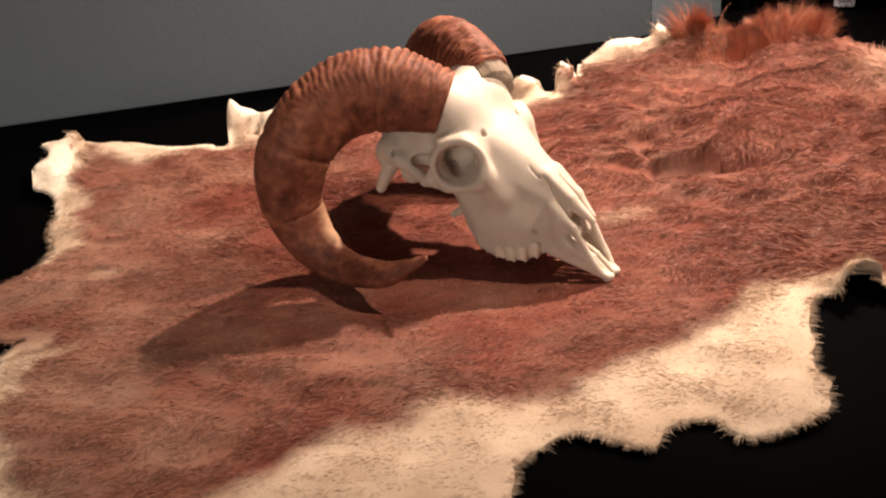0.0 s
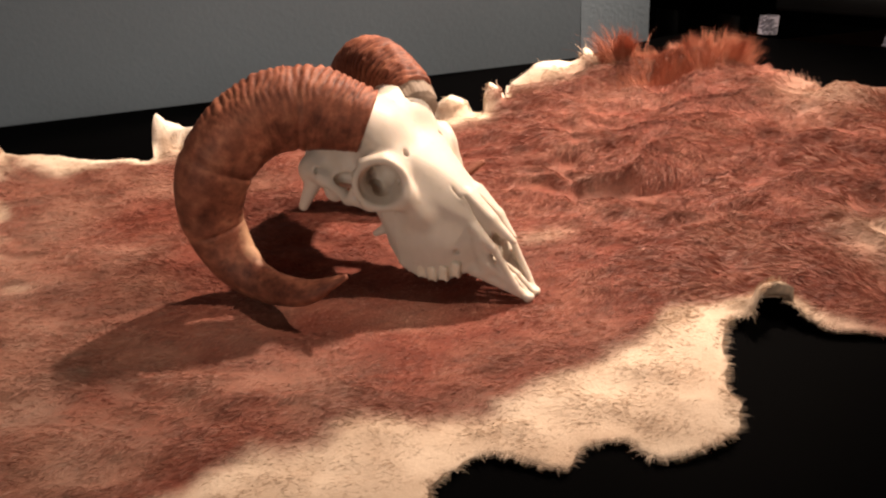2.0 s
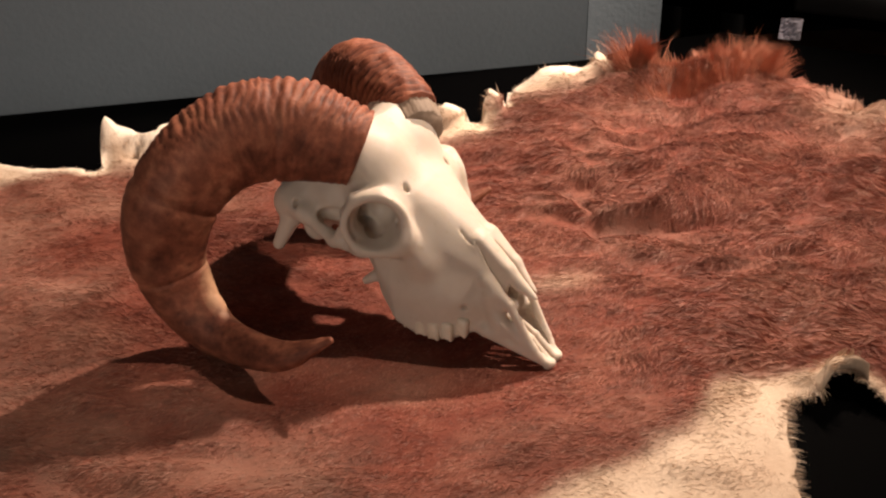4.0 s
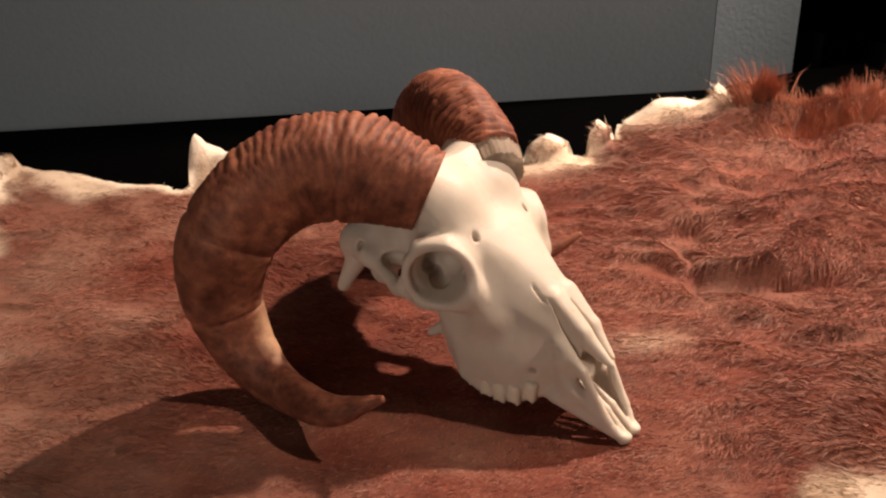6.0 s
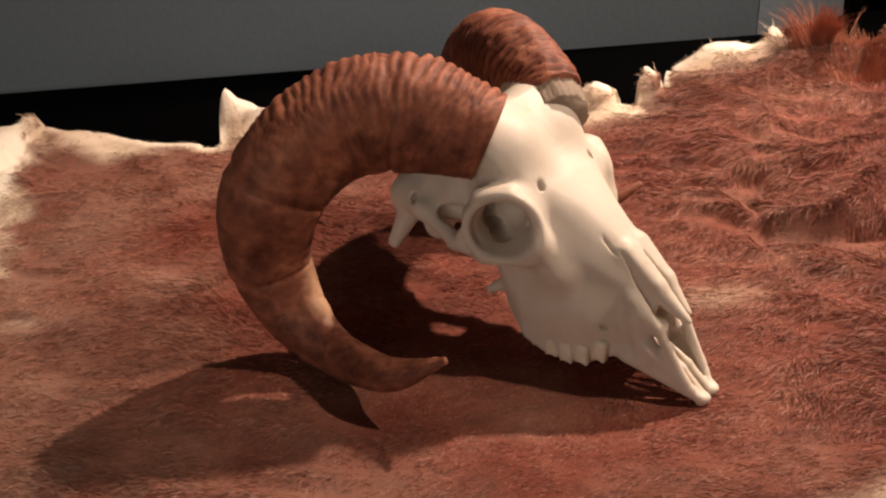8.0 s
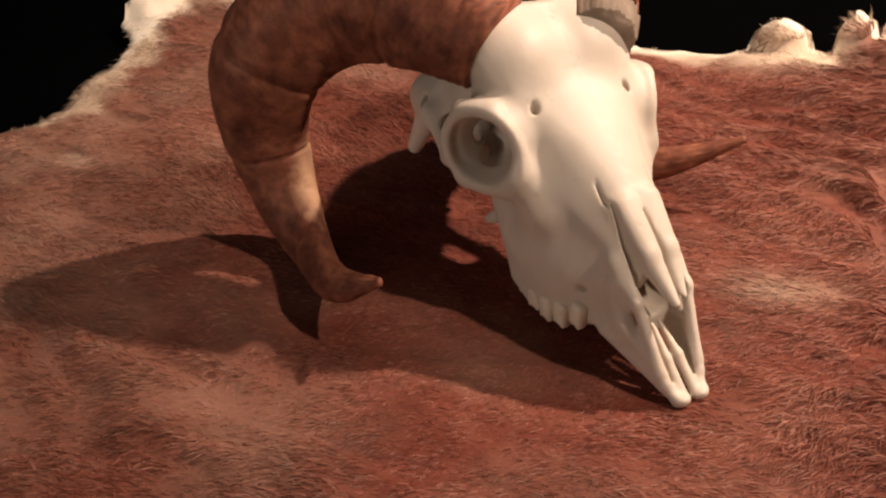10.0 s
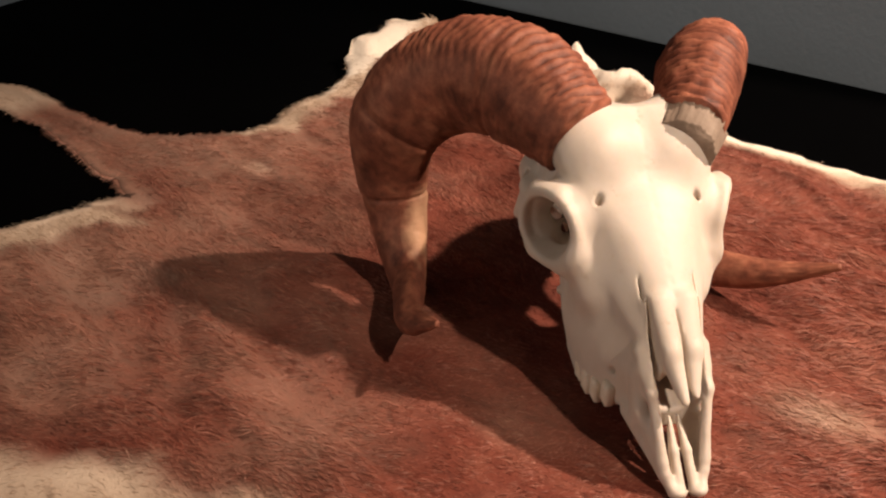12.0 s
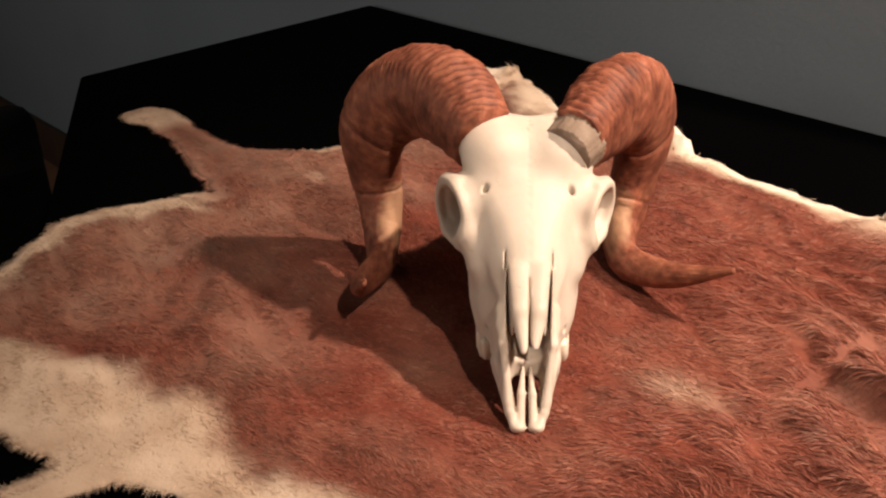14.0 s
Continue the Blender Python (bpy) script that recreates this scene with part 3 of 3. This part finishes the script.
def cranium_field():
    s = Field((-0.010, -0.080, -0.010), (0.252, 0.080, 0.196), 0.0013)
    s.weld(face_solid(s), 0.001)
    s.weld(s.egg((0.178, 0, 0.112), (0.052, 0.036, 0.037), 0.40), 0.012)
    s.weld(s.rod((0.168, 0, 0.130), (0.214, 0, 0.102), 0.030, 0.024), 0.014)
    for k in (-1, 1):
        # the two nasal bones run out to points, the right one further
        tip = 0.0185 if k > 0 else 0.0215
        s.weld(s.rod((tip, 0.0034 * k, 0.0500), (0.042, 0.0060 * k, 0.0690), 0.0026, 0.0070), 0.0012)
        s.weld(s.rod((0.042, 0.0060 * k, 0.0690), (0.064, 0.0078 * k, 0.0860), 0.0070, 0.0096), 0.003)
        # the horn's root on the crown
        s.weld(s.rod((0.144, 0.024 * k, 0.143), (0.166, 0.040 * k, 0.155), 0.021, 0.020), 0.018)
        # the muzzle's forked end
        s.weld(s.rod((0.004, 0.0088 * k, 0.0030), (0.050, 0.0185 * k, 0.0240), 0.0032, 0.0062), 0.005)
        s.weld(s.rod((0.011, 0.0118 * k, 0.0100), (0.038, 0.0172 * k, 0.0330), 0.0028, 0.0052), 0.005)
        s.weld(s.rod((0.014, 0.0128 * k, 0.0150), (0.034, 0.0165 * k, 0.0480), 0.0026, 0.0034), 0.004)
        s.weld(s.rod((0.034, 0.0165 * k, 0.0480), (0.052, 0.0185 * k, 0.0640), 0.0034, 0.0044), 0.004)
        s.weld(s.rod((0.040, 0.0175 * k, 0.0260), (0.048, 0.0185 * k, 0.0520), 0.0050, 0.0050), 0.006)
        s.weld(s.egg((0.0030, 0.0062 * k, 0.001), (0.0056, 0.0050, 0.0035), -0.7), 0.002)
        s.weld(s.rod((0.0035, 0.0040 * k, 0.002), (0.020, 0.0040 * k, 0.0165), 0.0028, 0.0030), 0.002)
        s.weld(s.rod((0.020, 0.0040 * k, 0.0165), (0.035, 0.0025 * k, 0.029), 0.0030, 0.0013), 0.002)
        # the eye's cup, standing out sideways, with a thick uneven lip
        aim = (-0.50, 1.0 * k, -0.06)
        s.weld(s.rod((0.136, 0.024 * k, 0.110), (0.129, 0.040 * k, 0.107), 0.026, 0.0225), 0.008)
        s.weld(s.cup((0.1285, 0.0460 * k, 0.1060), aim, 0.0222, 0.0022, 0.011), 0.006)
        s.weld(s.hoop((0.1245, 0.0535 * k, 0.1050), aim, 0.0224, 0.0026), 0.003)
        s.weld(s.rod((0.140, 0.0580 * k, 0.1240), (0.122, 0.0510 * k, 0.1280), 0.0046, 0.0040), 0.005)
        s.weld(s.rod((0.114, 0.0480 * k, 0.0850), (0.138, 0.0560 * k, 0.0850), 0.0042, 0.0046), 0.005)
        s.weld(s.rod((0.106, 0.040 * k, 0.092), (0.100, 0.032 * k, 0.076), 0.008, 0.010), 0.014)
        # the cheekbone's bridge, back to the ear
        s.weld(s.rod((0.136, 0.0540 * k, 0.0840), (0.163, 0.0490 * k, 0.0830), 0.0056, 0.0048), 0.005)
        s.weld(s.rod((0.163, 0.0490 * k, 0.0830), (0.194, 0.0410 * k, 0.0960), 0.0048, 0.0066), 0.005)
        s.weld(s.rod((0.150, 0.0560 * k, 0.1100), (0.157, 0.0520 * k, 0.0870), 0.0036, 0.0036), 0.005)
        s.weld(s.rod((0.194, 0.0410 * k, 0.0960), (0.208, 0.030 * k, 0.098), 0.0075, 0.012), 0.008)
        s.weld(s.rod((0.180, 0.028 * k, 0.104), (0.214, 0.030 * k, 0.098), 0.013, 0.012), 0.010)
        s.weld(s.egg((0.2255, 0.016 * k, 0.092), (0.011, 0.010, 0.014)), 0.005)
        s.weld(s.egg((0.2180, 0.0330 * k, 0.0960), (0.0085, 0.0090, 0.0120)), 0.004)
        s.weld(s.rod((0.213, 0.0340 * k, 0.0840), (0.2235, 0.0370 * k, 0.0610), 0.0078, 0.0048), 0.004)
        s.weld(s.egg((0.197, 0.022 * k, 0.077), (0.011, 0.009, 0.012)), 0.006)
        s.weld(s.egg((0.189, 0.036 * k, 0.084), (0.0050, 0.0045, 0.0070)), 0.003)
        # the ragged hook behind the teeth
        s.weld(s.rod((0.132, 0.018 * k, 0.050), (0.164, 0.020 * k, 0.084), 0.0060, 0.0070), 0.008)
        s.weld(s.rod((0.132, 0.0290 * k, 0.0560), (0.1470, 0.0310 * k, 0.0455), 0.0058, 0.0032), 0.003)
    for k in (-1, 1):
        s.cut(s.rod((0.1215, 0.0600 * k, 0.1050), (0.1330, 0.0370 * k, 0.1060), 0.0196, 0.0130), 0.003)
        s.cut(s.rod((0.132, 0.040 * k, 0.114), (0.144, 0.028 * k, 0.118), 0.0085, 0.006))
        s.cut(s.rod((0.134, 0.040 * k, 0.095), (0.148, 0.030 * k, 0.093), 0.0070, 0.005))
        s.cut(s.rod((0.130, 0.042 * k, 0.106), (0.152, 0.036 * k, 0.103), 0.0090, 0.0075))
        s.cut(s.egg((0.1165, 0.0370 * k, 0.1030), (0.0022, 0.006, 0.0022)))
        s.cut(s.rod((0.164, 0.058 * k, 0.106), (0.190, 0.048 * k, 0.112), 0.012, 0.009), 0.004)
        s.cut(s.egg((0.1720, 0.0380 * k, 0.0960), (0.0120, 0.0090, 0.0070)), 0.002)
        # the slit between nose and cheek opens towards the muzzle
        s.groove((0.0120 * k, 0.0165 * k), 0.020, 0.076, (0.0042, 0.0005), 0.009, 0.30)
        s.cut(s.rod((0.115, 0.0304 * k, 0.112), (0.110, 0.0304 * k, 0.146), 0.0022, 0.0028), 0.001)
        s.cut(s.egg((0.065, 0.0300 * k, 0.042), (0.0024, 0.008, 0.0022)))
        s.cut(s.egg((0.200, 0.043 * k, 0.102), (0.0032, 0.006, 0.0032)))
        s.cut(s.rod((0.011, 0.0086 * k, 0.0085), (0.031, 0.0106 * k, 0.0270), 0.0011, 0.0042))
    s.cut(s.rod((0.004, 0, 0.034), (0.058, 0, 0.050), 0.0120, 0.0130))
    s.groove((0, 0), 0.010, 0.090, (0.0020, 0.0006), 0.0026)
    s.groove((0, 0), 0.092, 0.160, (0.0010, 0.0010), 0.0004)
    s.groove((0, 0), -0.01, 0.020, (0.0016, 0.0016), 0.012, -3.0)
    s.cut(s.egg((0.236, 0, 0.094), (0.012, 0.009, 0.010)))
    verts, faces = s.surface()
    return askew(verts), faces


def askew(p):
    """The bone lies rolled a little to its right against the line between the horns."""
    p = np.atleast_2d(p)
    y, z = p[:, 1] - 0.058 * p[:, 2], p[:, 2] + 0.058 * p[:, 1]
    return np.stack([p[:, 0] - 0.017 * y, 0.004 + y + 0.017 * p[:, 0], z], 1)


def tooth(parent, place, size, lean):
    bm = block((size * 0.95, size * 0.85, 0.016), (0, 0, 0), 0.0028)
    for v in bm.verts:
        if v.co.z < -0.004:
            v.co.z += 0.0016 * math.cos(v.co.x / size * 2 * math.pi)
    bmesh.ops.transform(bm, matrix=pose(*place, 0, lean, 0), verts=bm.verts)
    return part("tooth", bm, TOOTH, parent)


# each horn's middle line from the base to the tip, and its radius across the coil
RIGHT_HORN = [(0.134, 0.024, 0.148, 0.024), (0.156, 0.036, 0.159, 0.0280), (0.189, 0.054, 0.170, 0.0345), (0.216, 0.080, 0.170, 0.0345), (0.236, 0.108, 0.153, 0.0325), (0.251, 0.125, 0.124, 0.0310),
              (0.261, 0.126, 0.087, 0.0276), (0.258, 0.122, 0.058, 0.0254), (0.242, 0.120, 0.034, 0.0221), (0.213, 0.121, 0.021, 0.0165), (0.158, 0.131, 0.031, 0.0110), (0.118, 0.122, 0.052, 0.0020)]
LEFT_HORN = [(0.134, -0.028, 0.146, 0.024), (0.159, -0.046, 0.155, 0.0280), (0.197, -0.066, 0.159, 0.0345), (0.231, -0.086, 0.153, 0.0345), (0.255, -0.100, 0.134, 0.0325), (0.269, -0.104, 0.104, 0.0310),
             (0.272, -0.097, 0.068, 0.0276), (0.262, -0.089, 0.040, 0.0250), (0.240, -0.083, 0.025, 0.0200), (0.208, -0.088, 0.017, 0.0150), (0.170, -0.118, 0.026, 0.0100), (0.138, -0.158, 0.046, 0.0020)]


def curve_through(points, count):
    p = np.array(points)
    p = np.concatenate([[2 * p[0] - p[1]], p, [2 * p[-1] - p[-2]]])
    out = []
    for t in np.linspace(0, len(points) - 1.0001, count):
        i, u = int(t), t - int(t)
        a, b, c, d = p[i : i + 4]
        out.append(0.5 * (2 * b + (c - a) * u + (2 * a - 5 * b + 4 * c - d) * u * u + (3 * b - a - 3 * c + d) * u**3))
    return np.array(out)


def horn(parent, line, side, label, start=0.0):
    rows, around = 300, 56
    c = curve_through(line, rows)
    c = c[int(start * rows) :]
    rows = len(c)
    mid, rad = c[:, :3].copy(), c[:, 3]
    s = np.linspace(start, 1, rows)
    run = np.concatenate([[0], np.cumsum(np.linalg.norm(np.diff(mid, axis=0), axis=1))])
    along = np.gradient(mid, axis=0)
    along /= np.linalg.norm(along, axis=1, keepdims=True)
    centre = mid[10:-40].mean(0)
    outward = mid - centre
    outward -= (outward * along).sum(1, keepdims=True) * along
    outward /= np.linalg.norm(outward, axis=1, keepdims=True)
    other = np.cross(along, outward)
    a = np.linspace(0, 2 * np.pi, around, endpoint=False)
    A, R = np.meshgrid(a, run)
    S = s[:, None] + 0 * A
    wob = 0.0075 * fbm(R * 1.2 + 1, np.cos(A) * 0.12, 26, 3, 91) + 0.0010 * np.sin(2 * A + 9 * R)
    phase = (R + wob + 0.0022 * np.sin(A)) / (0.0062 - 0.0022 * S)
    wave = np.abs(np.sin(np.pi * phase)) ** 0.7
    strong = smooth_step(0.46, 0.20, S) * (0.85 + 0.9 * fbm(R, np.cos(A) * 0.05, 30, 2, 93)) * (0.15 + 0.85 * smooth_step(-0.4, 0.6, np.cos(A - 0.5 * side)))
    rough = fbm(R * 1.0, A * 0.03, 160, 3, 95)
    growth = 0.0016 * np.exp(-(((S - 0.22) / 0.008) ** 2)) + 0.0016 * np.exp(-(((S - 0.43) / 0.008) ** 2)) + 0.0012 * np.exp(-(((S - 0.60) / 0.008) ** 2))
    shape = 1 + 0.06 * np.cos(2 * A) - 0.05 * np.cos(3 * A + 0.6)
    rr = rad[:, None] * shape + (0.0036 * (wave - 0.6) + 0.0016 * rough) * strong + 0.0006 * rough - growth
    flat = (0.84 - 0.08 * smooth_step(0.1, 0.5, S))[..., None]
    pos = mid[:, None] + rr[..., None] * (np.cos(A)[..., None] * outward[:, None] + flat * np.sin(A)[..., None] * other[:, None])
    n = rows * around
    i, j = np.meshgrid(np.arange(rows - 1), np.arange(around), indexing="ij")
    k = (j + 1) % around
    quad = np.stack([i * around + j, i * around + k, (i + 1) * around + k, (i + 1) * around + j], -1).reshape(-1, 4)
    quad = quad if side < 0 else quad[:, ::-1]
    verts = np.concatenate([pos.reshape(-1, 3), mid[:1], mid[-1:]])
    caps = [(n, (b + 1) % around, b) for b in range(around)] + [(n + 1, n - around + b, n - around + (b + 1) % around) for b in range(around)]
    # a worn pale strip on the inside near the tip
    worn = 0.9 * np.exp(-(((S - 0.69) / 0.13) ** 2)) * smooth_step(0.0, 0.9, np.cos(A - math.pi + 0.6 * side)) + 0.25 * fbm(R, A * 0.05, 70, 3, 97)
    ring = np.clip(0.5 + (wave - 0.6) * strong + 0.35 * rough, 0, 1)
    pad = lambda v: np.concatenate([v.ravel(), [v.ravel()[0], v.ravel()[-1]]])  # noqa: E731
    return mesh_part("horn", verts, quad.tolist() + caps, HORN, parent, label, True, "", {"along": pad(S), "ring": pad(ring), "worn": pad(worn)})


skull = thing("ram_skull", "bleached white ram skull with curled brown horns lying on the hide", "skull")
skull.matrix_world = pose(0.122, 0.002, 0.007, 0, 0, 141.5)
mesh_part("cranium", *cranium_field(), BONE, skull, "bleached off-white skull bone with open eye sockets")
for k in (-1, 1):
    for n in range(6):
        x = 0.066 + 0.0112 * n
        low = np.interp(x, FACE_X, FACE_LOW)
        tooth(skull, askew((x, 0.0265 * k + 0.0035 * k * math.sin(n * 0.6), low + 0.0096))[0], 0.0100, -6 + 4 * n)
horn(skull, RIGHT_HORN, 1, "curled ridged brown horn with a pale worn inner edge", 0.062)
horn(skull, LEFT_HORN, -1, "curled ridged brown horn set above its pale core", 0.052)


def collar(parent, line, first, last, label):
    """The rough pale bone ring between the skull and the horn's sheath."""
    rows, around = 16, 72
    c = curve_through(line, 300)[int(first * 300) : int(last * 300)]
    c = c[np.linspace(0, len(c) - 1, rows).astype(int)]
    along = np.gradient(c[:, :3], axis=0)
    along /= np.linalg.norm(along, axis=1, keepdims=True)
    up = np.cross(along, (0, 1, 0.2))
    up /= np.linalg.norm(up, axis=1, keepdims=True)
    over = np.cross(along, up)
    a = np.linspace(0, 2 * np.pi, around, endpoint=False)
    r = c[:, 3:4] * 0.90 + 0.0007 * np.sin(a * 29)[None] + 0.0005 * np.sin(a * 11 + 1)[None]
    pos = c[:, None, :3] + r[..., None] * (np.cos(a)[None, :, None] * up[:, None] + 0.92 * np.sin(a)[None, :, None] * over[:, None])
    i, j = np.meshgrid(np.arange(rows - 1), np.arange(around), indexing="ij")
    k = (j + 1) % around
    quad = np.stack([i * around + j, i * around + k, (i + 1) * around + k, (i + 1) * around + j], -1).reshape(-1, 4)
    ends = [list(range(around))[::-1], [(rows - 1) * around + n for n in range(around)]]
    return mesh_part("horn_core", pos.reshape(-1, 3), quad.tolist() + ends, COLLAR, parent, label)


collar(skull, LEFT_HORN, 0.004, 0.066, "rough grey-brown bone core at the horn's root")

# ---- round the table ----
chair = thing("armchair", "low black upholstered armchair beside the table", "armchair", (-1.36, -0.20, TABLE_Z))
part("seat", block((0.46, 0.40, 0.16), (-0.18, 0, 0.34), 0.03), CLOTH, chair)
part("backrest", block((0.09, 0.52, 0.36), (0.105, 0, 0.46), 0.03), CLOTH, chair)
for k in (-1, 1):
    part("armrest", block((0.46, 0.06, 0.30), (-0.18, 0.232 * k, 0.40), 0.02), CLOTH, chair)
    for x in (-0.36, 0.10):
        part("leg", block((0.04, 0.04, 0.258), (x, 0.20 * k, 0.130), 0.005), WOOD, chair)

side = thing("side_table", "black table standing behind the hide's table", "table", (1.05, 1.05, TABLE_Z))
part("tabletop", block((0.95, 0.55, 0.03), (0, 0, 0.735), 0.005, -38), BLACK, side)
for x, y in ((-0.38, 0.18), (0.20, -0.30), (0.38, -0.18), (-0.20, 0.30)):
    part("leg", block((0.05, 0.05, 0.72), (x, y, 0.36), 0.005, -38), RUBBER, side)

case = thing("instrument_case", "black case with an olive-green lid on the black table", "case", (0.86, 0.86, -0.008))
part("body", block((0.24, 0.13, 0.060), (0, 0, 0.030), 0.006, -36), RUBBER, case)
part("lid", block((0.20, 0.10, 0.030), (0.006, 0.008, 0.0755), 0.008, -36), OLIVE, case, "olive-green plastic lid")
part("handle", block((0.09, 0.010, 0.008), (0.006, 0.008, 0.096), 0.003, -36), WOOD, case)


def crumpled(name, place, size, turn, seed):
    """A card, bent and crumpled, standing on its lower edge."""
    bm = bmesh.new()
    bmesh.ops.create_grid(bm, x_segments=10, y_segments=10, size=0.5)
    r = random.Random(seed)
    for v in bm.verts:
        v.co.z = 0.10 * math.sin(4 * v.co.x + 2 * v.co.y) + r.uniform(-0.06, 0.06)
    made = bmesh.ops.extrude_face_region(bm, geom=bm.faces[:])
    for v in (e for e in made["geom"] if isinstance(e, bmesh.types.BMVert)):
        v.co.z += 0.03
    bmesh.ops.transform(bm, matrix=pose(0, 0, 0.40 * size, 62, 0, turn) @ Matrix.Diagonal((size, size, size, 1)), verts=bm.verts)
    ob = part(name, bm, PAPER, None, "", False)
    ob.location = place
    return tagged(ob, "small crumpled white card standing on the black table", "card", "white cards")


crumpled("card", (0.655, 0.742, -0.002), 0.030, -30, 1)
crumpled("card", (0.800, 0.620, -0.002), 0.034, -60, 2)


def draped(name, place, wide, tall, turn):
    """A hanging cloth with soft upright folds."""
    bm = bmesh.new()
    rows, cols = 10, 48
    grid = [[bm.verts.new((wide * (c / cols - 0.5), 0.020 * math.sin(c * 0.75) + 0.012 * math.sin(c * 0.31 + 1), tall * r / rows)) for c in range(cols + 1)] for r in range(rows + 1)]
    for r in range(rows):
        for c in range(cols):
            bm.faces.new((grid[r][c], grid[r][c + 1], grid[r + 1][c + 1], grid[r + 1][c]))
    made = bmesh.ops.extrude_face_region(bm, geom=bm.faces[:])
    for v in (e for e in made["geom"] if isinstance(e, bmesh.types.BMVert)):
        v.co.y += 0.006
    ob = part(name, bm, RED, None)
    ob.matrix_world = pose(*place, 0, 0, turn)
    return tagged(ob, "dark red cloth hanging to the floor beside the tables", "cloth")


draped("curtain", (1.065, 0.58, TABLE_Z + 0.001), 0.40, 0.86, -37)
